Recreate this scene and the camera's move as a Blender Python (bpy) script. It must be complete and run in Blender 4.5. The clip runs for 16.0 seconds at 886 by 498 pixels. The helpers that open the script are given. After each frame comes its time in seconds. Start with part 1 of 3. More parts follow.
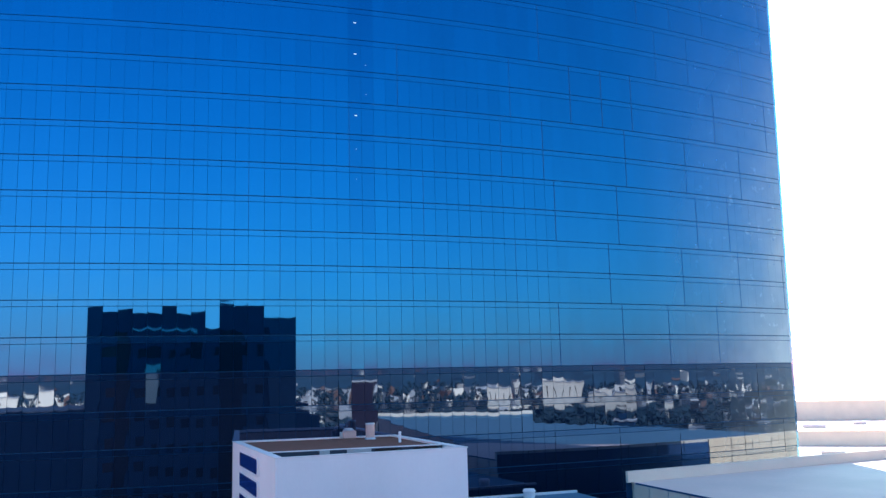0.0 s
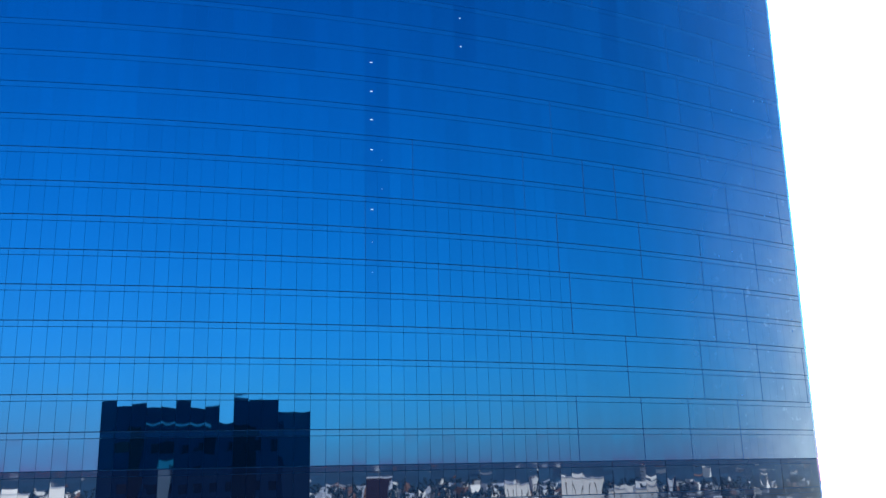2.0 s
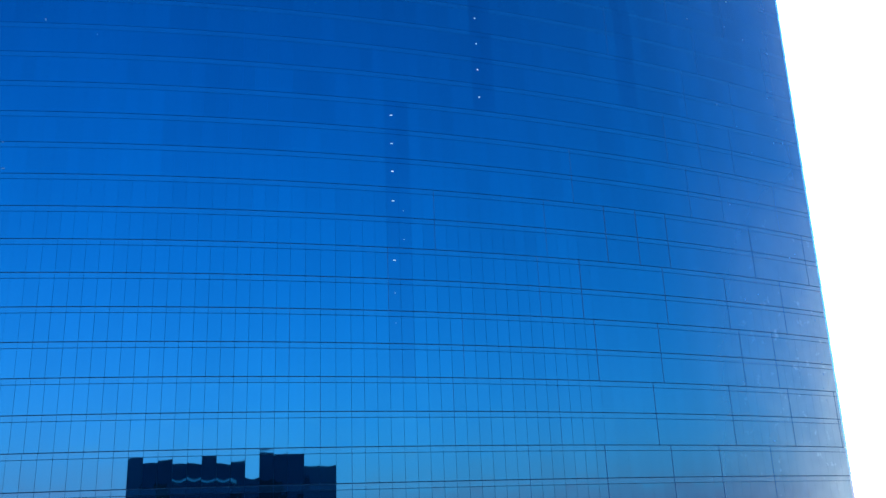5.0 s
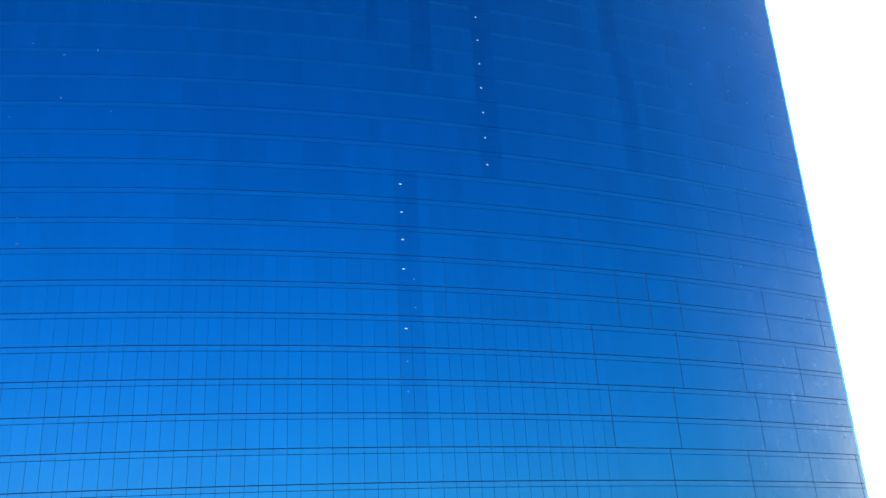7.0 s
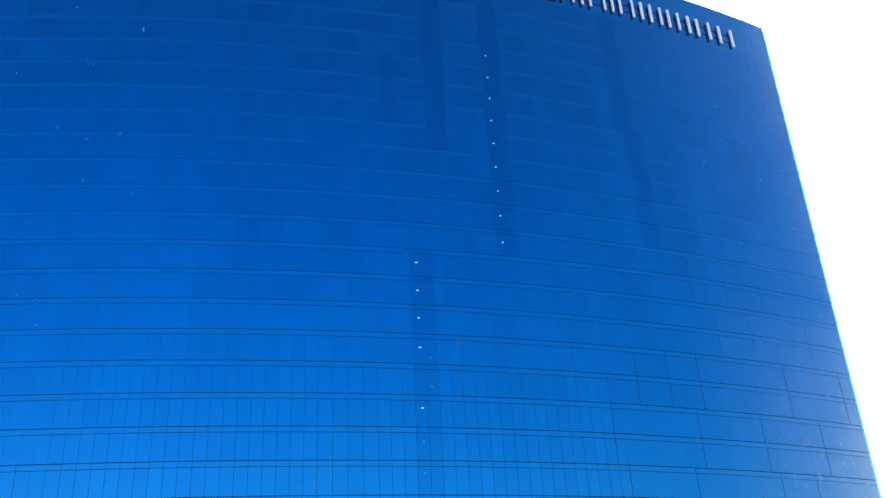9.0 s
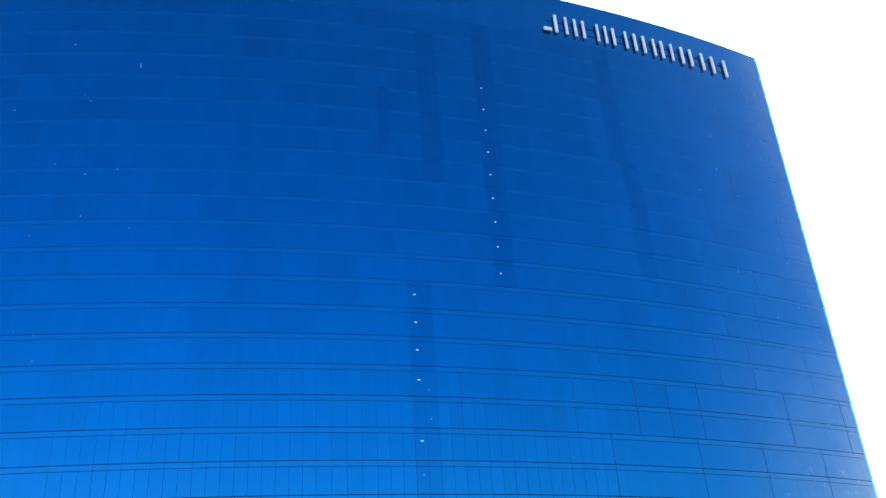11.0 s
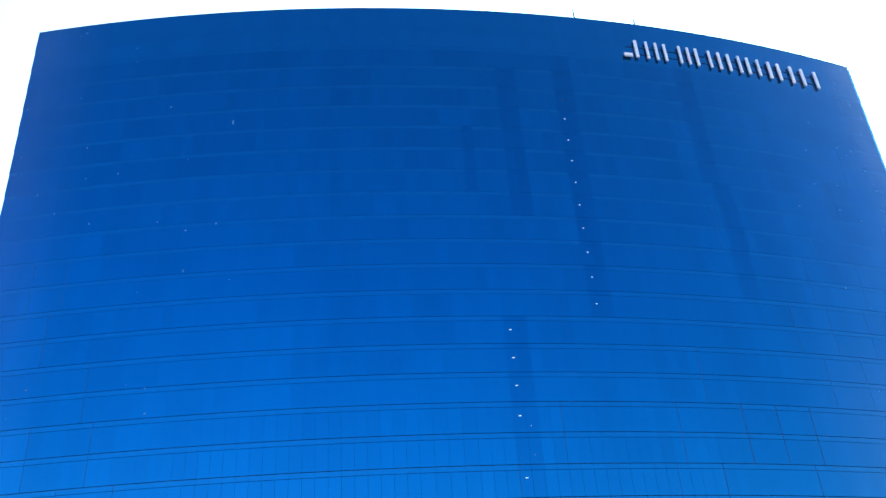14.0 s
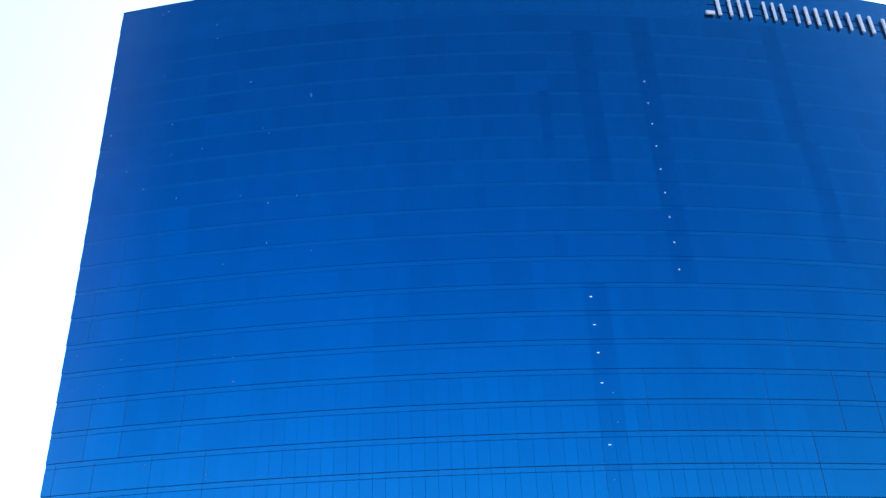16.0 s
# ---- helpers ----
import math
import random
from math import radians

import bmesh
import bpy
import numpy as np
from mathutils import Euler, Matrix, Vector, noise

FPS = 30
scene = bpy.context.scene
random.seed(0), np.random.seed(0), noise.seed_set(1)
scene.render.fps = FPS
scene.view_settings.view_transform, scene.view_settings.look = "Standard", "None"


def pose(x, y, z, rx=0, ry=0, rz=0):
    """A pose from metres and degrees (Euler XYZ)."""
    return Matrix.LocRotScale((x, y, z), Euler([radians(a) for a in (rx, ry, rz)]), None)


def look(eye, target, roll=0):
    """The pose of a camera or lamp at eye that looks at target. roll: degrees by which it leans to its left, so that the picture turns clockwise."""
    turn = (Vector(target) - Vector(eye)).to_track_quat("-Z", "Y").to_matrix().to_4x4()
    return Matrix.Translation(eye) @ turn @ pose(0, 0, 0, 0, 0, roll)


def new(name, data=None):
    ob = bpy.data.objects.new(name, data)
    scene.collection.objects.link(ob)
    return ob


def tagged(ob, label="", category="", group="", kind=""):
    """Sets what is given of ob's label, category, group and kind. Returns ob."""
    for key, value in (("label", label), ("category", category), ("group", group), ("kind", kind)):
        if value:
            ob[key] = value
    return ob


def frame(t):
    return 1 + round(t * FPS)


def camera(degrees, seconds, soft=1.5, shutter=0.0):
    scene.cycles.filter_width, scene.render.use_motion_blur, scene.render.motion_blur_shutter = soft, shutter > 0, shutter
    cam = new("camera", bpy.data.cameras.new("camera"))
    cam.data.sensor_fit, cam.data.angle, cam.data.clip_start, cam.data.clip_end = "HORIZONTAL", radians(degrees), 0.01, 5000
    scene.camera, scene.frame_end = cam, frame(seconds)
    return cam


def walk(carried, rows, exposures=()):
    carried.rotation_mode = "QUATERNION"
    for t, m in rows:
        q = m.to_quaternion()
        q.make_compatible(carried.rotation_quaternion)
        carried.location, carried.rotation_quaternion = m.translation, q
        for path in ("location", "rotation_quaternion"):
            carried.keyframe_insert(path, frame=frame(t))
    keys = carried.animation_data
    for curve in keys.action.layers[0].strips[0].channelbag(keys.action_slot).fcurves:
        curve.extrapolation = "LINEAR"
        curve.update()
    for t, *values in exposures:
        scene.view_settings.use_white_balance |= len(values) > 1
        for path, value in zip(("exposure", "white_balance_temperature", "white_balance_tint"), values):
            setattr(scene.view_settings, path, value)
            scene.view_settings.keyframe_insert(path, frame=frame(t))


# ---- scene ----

# ---- the camera: stands on a high balcony and tilts up the glass tower ----
EYE = (0.0, 0.0, 30.0)
TURNS = [
    (0.0, -14.974, 8.777, 1.462), (0.5, -14.606, 10.569, 1.668), (1.0, -14.954, 12.067, 1.431),
    (1.5, -14.552, 13.443, 1.321), (2.0, -13.963, 14.670, 1.453), (2.5, -14.094, 15.852, 1.706),
    (3.0, -13.542, 16.444, 1.719), (3.5, -13.324, 16.987, 1.848), (6.0, -11.710, 19.756, 2.592),
    (6.5, -11.703, 21.358, 2.794), (7.0, -11.219, 22.172, 3.042), (7.5, -11.011, 23.695, 2.577),
    (8.0, -10.188, 25.571, 2.758), (8.5, -9.605, 26.670, 2.541), (9.0, -10.123, 27.176, 2.992),
    (9.5, -10.186, 27.732, 3.659), (10.0, -10.131, 28.211, 3.589), (12.5, -8.612, 30.122, 4.016),
    (13.0, -6.416, 30.277, 4.065), (13.5, -4.197, 31.270, 3.640), (14.0, -3.188, 31.895, 3.574),
    (14.5, -1.538, 32.238, 3.587), (15.0, -0.701, 31.907, 3.033), (15.5, 0.757, 31.033, 2.163),
    (16.0, 1.588, 30.109, 1.830),
]
EXPOSURE = 1.95
# the clip brightens a little as it tilts away from the white rooftops
GAIN = ((0.0, 0.0), (3.5, 0.02), (6.0, 0.07), (8.0, 0.12), (10.0, 0.15), (12.5, 0.18), (14.5, 0.20), (16.0, 0.12))
cam = camera(52.247, 16.0, soft=1.4)
walk(cam, [(t, pose(*EYE, 90 + pitch, roll, yaw)) for t, yaw, pitch, roll in TURNS], [(t, EXPOSURE + gain, 6250, 10) for t, gain in GAIN])

# ---- daylight: low winter sun behind the tower ----
SUN_AZ, SUN_EL = radians(20), radians(30)
world = bpy.data.worlds.new("sky")
scene.world = world
world.use_nodes = True
wn = world.node_tree.nodes
sky = wn.new("ShaderNodeTexSky")
sky.sky_type, sky.sun_disc = "NISHITA", False
sky.sun_elevation, sky.sun_rotation = SUN_EL, SUN_AZ
sky.air_density, sky.dust_density, sky.ozone_density = 1.0, 1.5, 2.5
wn["Background"].inputs[1].default_value = 0.12
sun_dir = Vector((math.sin(SUN_AZ) * math.cos(SUN_EL), math.cos(SUN_AZ) * math.cos(SUN_EL), math.sin(SUN_EL)))
sun = new("sun", bpy.data.lights.new("sun", "SUN"))
sun.data.energy, sun.data.angle, sun.data.color = 5.0, radians(0.5), (1.0, 0.90, 0.76)
sun.matrix_world = look(sun_dir * 300, (0, 0, 0))


# thin winter haze over the clear sky: bright round the sun, pale along the horizon
wl = world.node_tree.links.new


def maths(op, a, b):
    q = wn.new("ShaderNodeMath")
    q.operation = op
    for slot, value in zip(q.inputs, (a, b)):
        if isinstance(value, (int, float)):
            slot.default_value = value
        else:
            wl(value, slot)
    return q.outputs[0]


def vectors(op, a, b):
    q = wn.new("ShaderNodeVectorMath")
    q.operation = op
    for slot, value in zip(q.inputs, (a, b)):
        if isinstance(value, tuple):
            slot.default_value = value
        else:
            wl(value, slot)
    return q


way = wn.new("ShaderNodeTexCoord").outputs["Generated"]
to_sun = vectors("DOT_PRODUCT", way, tuple(sun_dir)).outputs["Value"]
aureole = maths("POWER", maths("MULTIPLY_ADD", to_sun, 0.5), 3.2)
aureole.node.inputs[0].links[0].from_node.inputs[2].default_value = 0.5
rise = wn.new("ShaderNodeSeparateXYZ")
wl(way, rise.inputs[0])
level = maths("SUBTRACT", 1.0, maths("ABSOLUTE", rise.outputs[2], 0.0))
low = maths("POWER", level, 14.0)
smog = maths("POWER", level, 22.0)
against = vectors("DOT_PRODUCT", way, (-math.sin(SUN_AZ), -math.cos(SUN_AZ), 0.0)).outputs["Value"]
glory = maths("MULTIPLY", maths("POWER", maths("MAXIMUM", against, 0.0), 16.0), maths("POWER", level, 9.0))
haze = vectors("SCALE", (1.0, 0.97, 0.93), (0, 0, 0))
wl(maths("MULTIPLY", aureole, 2.4), haze.inputs["Scale"])
rim = vectors("SCALE", (7.0, 0.40, 0.62), (0, 0, 0))
wl(maths("ADD", maths("MULTIPLY", low, 1.4), maths("MULTIPLY", glory, 1.0)), rim.inputs["Scale"])
# deeper and bluer towards the zenith, greener low down
height = maths("MULTIPLY", rise.outputs[2], 2.0)
tint = wn.new("ShaderNodeMix")
tint.data_type, tint.clamp_factor = "VECTOR", True
wl(height, tint.inputs["Factor"])
tint.inputs[4].default_value, tint.inputs[5].default_value = (0.49, 0.912, 0.825), (0.262, 0.84, 1.15)
deep = vectors("MULTIPLY", sky.outputs[0], (1, 1, 1))
murk = wn.new("ShaderNodeMix")
murk.data_type, murk.clamp_factor = "VECTOR", True
wl(smog, murk.inputs["Factor"])
wl(tint.outputs[1], murk.inputs[4])
murk.inputs[5].default_value = (0.48, 0.62, 0.86)
wl(murk.outputs[1], deep.inputs[1])
clear = vectors("SCALE", deep.outputs[0], (0, 0, 0))
dim = maths("ADD", maths("ADD", maths("MULTIPLY", rise.outputs[2], 0.53), maths("MULTIPLY", low, 0.24)), maths("ADD", maths("MULTIPLY", smog, 0.14), maths("MULTIPLY", glory, 0.28)))
wl(maths("SUBTRACT", 1.07, dim), clear.inputs["Scale"])
total = vectors("ADD", vectors("ADD", clear.outputs[0], haze.outputs[0]).outputs[0], rim.outputs[0])
wl(total.outputs[0], wn["Background"].inputs[0])


# ---- materials ----
def material(name, colour, rough=0.6, metal=0.0, vary=0.12, scale=1.0, grain=0.15, bump=0.0, random_from="", stretch=(1, 1, 1), coat=0.0, haze_dirt=0.0, body=0.0):
    """A surface with broad stains and fine grain over its base colour."""
    m = bpy.data.materials.new(name)
    m.use_nodes = True
    nt = m.node_tree
    n, link = nt.nodes, nt.links.new
    b = n["Principled BSDF"]
    b.inputs["Metallic"].default_value = metal
    b.inputs["Coat Weight"].default_value, b.inputs["Coat Roughness"].default_value, b.inputs["Coat IOR"].default_value = coat, 0.02, 1.6
    geo = n.new("ShaderNodeNewGeometry")
    mp = n.new("ShaderNodeMapping")
    mp.inputs["Scale"].default_value = stretch
    link(geo.outputs["Position"], mp.inputs[0])
    big = n.new("ShaderNodeTexNoise")
    big.inputs["Scale"].default_value, big.inputs["Detail"].default_value = 0.35 * scale, 4
    fine = n.new("ShaderNodeTexNoise")
    fine.inputs["Scale"].default_value, fine.inputs["Detail"].default_value = 9 * scale, 5
    link(mp.outputs[0], big.inputs[0])
    link(mp.outputs[0], fine.inputs[0])
    a = n.new("ShaderNodeMath")
    a.operation = "MULTIPLY_ADD"
    link(big.outputs[0], a.inputs[0])
    a.inputs[1].default_value, a.inputs[2].default_value = 2 * vary, 1 - vary
    c = n.new("ShaderNodeMath")
    c.operation = "MULTIPLY_ADD"
    link(fine.outputs[0], c.inputs[0])
    c.inputs[1].default_value, c.inputs[2].default_value = 2 * grain, 1 - grain
    d = n.new("ShaderNodeMath")
    d.operation = "MULTIPLY"
    link(a.outputs[0], d.inputs[0])
    link(c.outputs[0], d.inputs[1])
    last = d
    if random_from:
        src = geo.outputs["Random Per Island"] if random_from == "island" else n.new("ShaderNodeObjectInfo").outputs["Random"]
        e = n.new("ShaderNodeMath")
        e.operation = "MULTIPLY_ADD"
        link(src, e.inputs[0])
        e.inputs[1].default_value, e.inputs[2].default_value = 0.06, 0.97
        f = n.new("ShaderNodeMath")
        f.operation = "MULTIPLY"
        link(d.outputs[0], f.inputs[0])
        link(e.outputs[0], f.inputs[1])
        last = f
    mix = n.new("ShaderNodeVectorMath")
    mix.operation = "SCALE"
    mix.inputs[0].default_value = colour
    link(last.outputs[0], mix.inputs["Scale"])
    link(mix.outputs[0], b.inputs["Base Color"])
    r = n.new("ShaderNodeMath")
    r.operation = "MULTIPLY"
    link(c.outputs[0], r.inputs[0])
    r.inputs[1].default_value = rough
    link(r.outputs[0], b.inputs["Roughness"])
    if bump:
        bp = n.new("ShaderNodeBump")
        bp.inputs["Strength"].default_value, bp.inputs["Distance"].default_value = 1.0, bump
        link(fine.outputs[0], bp.inputs["Height"])
        link(bp.outputs[0], b.inputs["Normal"])
    if body:
        tinted_body(nt, b, body)
    if haze_dirt:
        haze_dirt_film(nt, b, geo, haze_dirt)
    return m


def tinted_body(nt, b, amount):
    """Blue light that comes out of the tinted glass itself, under its mirror coat."""
    n, link = nt.nodes, nt.links.new
    blue = n.new("ShaderNodeBsdfDiffuse")
    blue.inputs[0].default_value = (0.015, 0.11, 0.31, 1)
    mix = n.new("ShaderNodeMixShader")
    mix.inputs[0].default_value = amount
    link(b.outputs[0], mix.inputs[1])
    link(blue.outputs[0], mix.inputs[2])
    link(mix.outputs[0], n["Material Output"].inputs[0])


def haze_dirt_film(nt, b, geo, amount):
    """Painted pale haze with blotchy dirt smudges, thicker towards the ends of the facade."""
    n, link = nt.nodes, nt.links.new

    def op(kind, a, c, clamp=False):
        q = n.new("ShaderNodeMath")
        q.operation, q.use_clamp = kind, clamp
        for slot, value in zip(q.inputs, (a, c)):
            if isinstance(value, (int, float)):
                slot.default_value = value
            else:
                link(value, slot)
        return q.outputs[0]

    xyz = n.new("ShaderNodeSeparateXYZ")
    link(geo.outputs["Position"], xyz.inputs[0])
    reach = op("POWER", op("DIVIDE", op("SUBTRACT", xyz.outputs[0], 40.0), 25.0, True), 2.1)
    # the painted haze fades with height and gathers along the right rim
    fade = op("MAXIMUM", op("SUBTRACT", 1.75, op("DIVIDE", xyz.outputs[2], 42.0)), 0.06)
    rim_haze = op("MULTIPLY", op("POWER", op("DIVIDE", op("SUBTRACT", xyz.outputs[0], 60.0), 6.5, True), 2.0), op("ADD", op("MULTIPLY", fade, 0.6), 0.11))
    cloud = n.new("ShaderNodeTexNoise")
    cloud.inputs["Scale"].default_value, cloud.inputs["Detail"].default_value = 0.16, 3
    link(geo.outputs["Position"], cloud.inputs[0])
    blot = n.new("ShaderNodeTexNoise")
    blot.inputs["Scale"].default_value, blot.inputs["Detail"].default_value = 0.9, 3
    link(geo.outputs["Position"], blot.inputs[0])
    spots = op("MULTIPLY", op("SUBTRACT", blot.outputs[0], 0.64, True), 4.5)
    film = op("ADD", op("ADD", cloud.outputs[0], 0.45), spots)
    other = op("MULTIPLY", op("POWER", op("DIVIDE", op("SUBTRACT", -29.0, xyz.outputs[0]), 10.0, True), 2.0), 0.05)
    cover = op("MULTIPLY", op("MULTIPLY", op("ADD", op("MULTIPLY", reach, fade), op("ADD", other, rim_haze)), film), amount, True)
    haze_dirt_coat = n.new("ShaderNodeBsdfDiffuse")
    haze_dirt_coat.inputs[0].default_value = (0.40, 0.53, 0.56, 1)
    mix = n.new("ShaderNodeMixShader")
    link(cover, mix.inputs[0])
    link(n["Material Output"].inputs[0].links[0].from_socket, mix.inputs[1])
    link(haze_dirt_coat.outputs[0], mix.inputs[2])
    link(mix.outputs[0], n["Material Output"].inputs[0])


HAZE_DIRT = 0.95
GLASS = (0.0085, 0.131, 0.280)
SPANDREL = (0.0090, 0.140, 0.294)
LOWER = (0.098, 0.128, 0.198)
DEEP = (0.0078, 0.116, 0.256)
glass_one = material("coated_glass", GLASS, 0.02, 0.96, 0.10, 0.5, 0.015, random_from="object", stretch=(1, 1, 0.06), coat=0.04, haze_dirt=HAZE_DIRT, body=0.01)
glass_all = material("coated_glass_rest", GLASS, 0.02, 0.96, 0.10, 0.5, 0.015, random_from="island", stretch=(1, 1, 0.06), coat=0.04, haze_dirt=HAZE_DIRT, body=0.01)
spandrel_one = material("spandrel_glass", SPANDREL, 0.03, 0.90, 0.10, 0.5, 0.015, random_from="object", stretch=(1, 1, 0.06), coat=0.04, haze_dirt=HAZE_DIRT, body=0.045)
spandrel_all = material("spandrel_glass_rest", SPANDREL, 0.03, 0.90, 0.10, 0.5, 0.015, random_from="island", stretch=(1, 1, 0.06), coat=0.04, haze_dirt=HAZE_DIRT, body=0.045)
parapet_glass = material("parapet_glass", (0.0085, 0.140, 0.298), 0.04, 0.90, 0.07, 0.5, 0.015, random_from="island", stretch=(1, 1, 0.06), coat=0.04, haze_dirt=HAZE_DIRT)
lower_one = material("lower_glass", LOWER, 0.015, 0.96, 0.07, 0.5, 0.015, random_from="object", stretch=(1, 1, 0.06), coat=0.1, haze_dirt=0.2 * HAZE_DIRT, body=0.065)
lower_all = material("lower_glass_rest", LOWER, 0.015, 0.96, 0.07, 0.5, 0.015, random_from="island", stretch=(1, 1, 0.06), coat=0.1, haze_dirt=0.2 * HAZE_DIRT, body=0.065)
lower_band = material("lower_spandrel_glass", (0.080, 0.112, 0.185), 0.03, 0.98, 0.07, 0.5, 0.015, random_from="island", stretch=(1, 1, 0.06), coat=0.1, haze_dirt=0.2 * HAZE_DIRT, body=0.085)
# darker and lighter copies of the coated glass, dealt out to rooms at random
glass_dark = material("coated_glass_dark_tone", (GLASS[0], GLASS[1] * 0.955, GLASS[2] * 0.96), 0.02, 0.96, 0.10, 0.5, 0.015, random_from="island", stretch=(1, 1, 0.06), coat=0.04, haze_dirt=HAZE_DIRT)
glass_light = material("coated_glass_light_tone", (GLASS[0], GLASS[1] * 1.03, GLASS[2] * 1.025), 0.02, 0.96, 0.10, 0.5, 0.015, random_from="island", stretch=(1, 1, 0.06), coat=0.04, haze_dirt=HAZE_DIRT)
glass_bay = material("corridor_glass", DEEP, 0.02, 0.96, 0.10, 0.5, 0.015, random_from="island", stretch=(1, 1, 0.06), coat=0.04, haze_dirt=HAZE_DIRT)
dark_metal = material("dark_gasket_metal", (0.020, 0.088, 0.185), 0.7, 0.0)
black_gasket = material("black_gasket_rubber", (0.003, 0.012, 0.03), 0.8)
white_paint = material("white_painted_render", (0.97, 0.87, 0.84), 0.75, vary=0.10, scale=0.8, stretch=(1, 1, 0.5), grain=0.025, bump=0.003)
coping_white = material("white_coping_metal", (0.88, 0.80, 0.77), 0.75, vary=0.05, grain=0.05)
brown_gravel = material("brown_roof_gravel", (0.25, 0.09, 0.055), 0.95, vary=0.25, scale=3, grain=0.4, bump=0.02)
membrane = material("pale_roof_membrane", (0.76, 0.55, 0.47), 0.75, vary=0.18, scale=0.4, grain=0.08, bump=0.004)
bitumen = material("dark_roof_bitumen", (0.035, 0.045, 0.065), 0.8, vary=0.25, grain=0.2)
pale_panel = material("pale_grey_green_strip", (0.68, 0.74, 0.60), 0.7, vary=0.12, grain=0.1)
cream_panel = material("cream_wall_panels", (0.70, 0.60, 0.48), 0.7, vary=0.08, grain=0.08)
concrete = material("pale_concrete", (0.45, 0.43, 0.41), 0.85, vary=0.2, grain=0.15, bump=0.003)
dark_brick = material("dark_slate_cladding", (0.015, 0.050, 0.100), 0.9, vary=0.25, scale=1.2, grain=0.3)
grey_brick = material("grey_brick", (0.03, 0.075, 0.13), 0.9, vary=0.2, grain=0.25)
old_brick = material("old_dark_brick", (0.024, 0.017, 0.026), 0.9, vary=0.25, grain=0.3)
vent_metal = material("weathered_beige_vent_metal", (0.60, 0.42, 0.36), 0.7, vary=0.2, grain=0.15)
brick = material("red_brown_brick", (0.17, 0.085, 0.06), 0.9, vary=0.25, grain=0.3)
window_dark = material("dark_window_glass", (0.009, 0.009, 0.011), 0.25, vary=0.3, grain=0.05)
city_render = material("warm_white_render", (0.92, 0.78, 0.60), 0.8, vary=0.12, grain=0.1)
cream_tile = material("cream_wall_tiles", (0.90, 0.66, 0.40), 0.6, vary=0.08, grain=0.08)
hall_wall = material("pale_warm_hall_wall", (0.88, 0.75, 0.57), 0.8, vary=0.12, grain=0.1)
# darker copy of the roof membrane, with shade put into its colour
shaded_membrane = material("shaded_blue_grey_roofing", (0.07, 0.18, 0.26), 0.8, vary=0.18, scale=0.4, grain=0.1, bump=0.004)
podium_glass = material("podium_mirror_glass", (0.012, 0.075, 0.19), 0.08, 0.60, vary=0.1, grain=0.02)
blue_glass = material("blue_window_glass", (0.012, 0.05, 0.26), 0.12, vary=0.2, grain=0.05)
asphalt_mat = material("asphalt_and_winter_ground", (0.12, 0.11, 0.10), 0.95, vary=0.5, scale=0.03, grain=0.3)
# blue haze and shade are put into the colour of the trees
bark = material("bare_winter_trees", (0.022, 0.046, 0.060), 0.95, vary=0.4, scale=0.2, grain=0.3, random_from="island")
sign_white = material("white_sign_acrylic", (0.72, 0.80, 0.78), 0.4, vary=0.04, grain=0.04)
zinc = material("galvanised_metal", (0.5, 0.5, 0.5), 0.4, 0.7, vary=0.2, grain=0.2)
for matt in (dark_metal, black_gasket, dark_brick, grey_brick, old_brick, bark):
    matt.node_tree.nodes["Principled BSDF"].inputs["Specular IOR Level"].default_value = 0.1

fin_glass = bpy.data.materials.new("clear_fin_glass")
fin_glass.use_nodes = True
fnt = fin_glass.node_tree
fb = fnt.nodes["Principled BSDF"]
fb.inputs["Base Color"].default_value = (0.10, 0.30, 0.55, 1)
fb.inputs["Roughness"].default_value, fb.inputs["Metallic"].default_value = 0.03, 1.0
ft = fnt.nodes.new("ShaderNodeBsdfTransparent")
ft.inputs[0].default_value = (0.50, 0.70, 0.88, 1)
fm = fnt.nodes.new("ShaderNodeMixShader")
fm.inputs[0].default_value = 0.58
fnt.links.new(ft.outputs[0], fm.inputs[1])
fnt.links.new(fb.outputs[0], fm.inputs[2])
fnt.links.new(fm.outputs[0], fnt.nodes["Material Output"].inputs[0])

lamp_glow = bpy.data.materials.new("lit_ceiling_lamp")
lamp_glow.use_nodes = True
lg = lamp_glow.node_tree.nodes["Principled BSDF"]
lg.inputs["Emission Color"].default_value = (0.70, 0.92, 1.0, 1)
lg.inputs["Emission Strength"].default_value = 0.13


# ---- mesh helpers ----
def solid(verts, faces, mat, smooth=()):
    me = bpy.data.meshes.new("m")
    me.from_pydata([tuple(v) for v in verts], [], faces)
    me.materials.append(mat)
    for i in smooth:
        me.polygons[i].use_smooth = True
    me.update()
    return me


def part(name, me, parent, label="", m=None, kind=""):
    ob = new(name, me)
    ob.parent = parent
    if m is not None:
        ob.matrix_basis = m
    return tagged(ob, label=label, kind=kind)


def thing(name, label, category, group="", kind="", at=(0, 0, 0)):
    ob = new(name)
    ob.location = at
    return tagged(ob, label, category, group, kind)


def block(x0, x1, y0, y1, z0, z1, mat, bevel=0.0):
    bm = bmesh.new()
    bmesh.ops.create_cube(bm, size=1)
    bmesh.ops.transform(bm, matrix=Matrix.LocRotScale(((x0 + x1) / 2, (y0 + y1) / 2, (z0 + z1) / 2), None, (x1 - x0, y1 - y0, z1 - z0)), verts=bm.verts)
    if bevel:
        bmesh.ops.bevel(bm, geom=bm.edges[:], offset=bevel, segments=1, affect="EDGES")
    me = bpy.data.meshes.new("m")
    bm.to_mesh(me)
    bm.free()
    me.materials.append(mat)
    return me


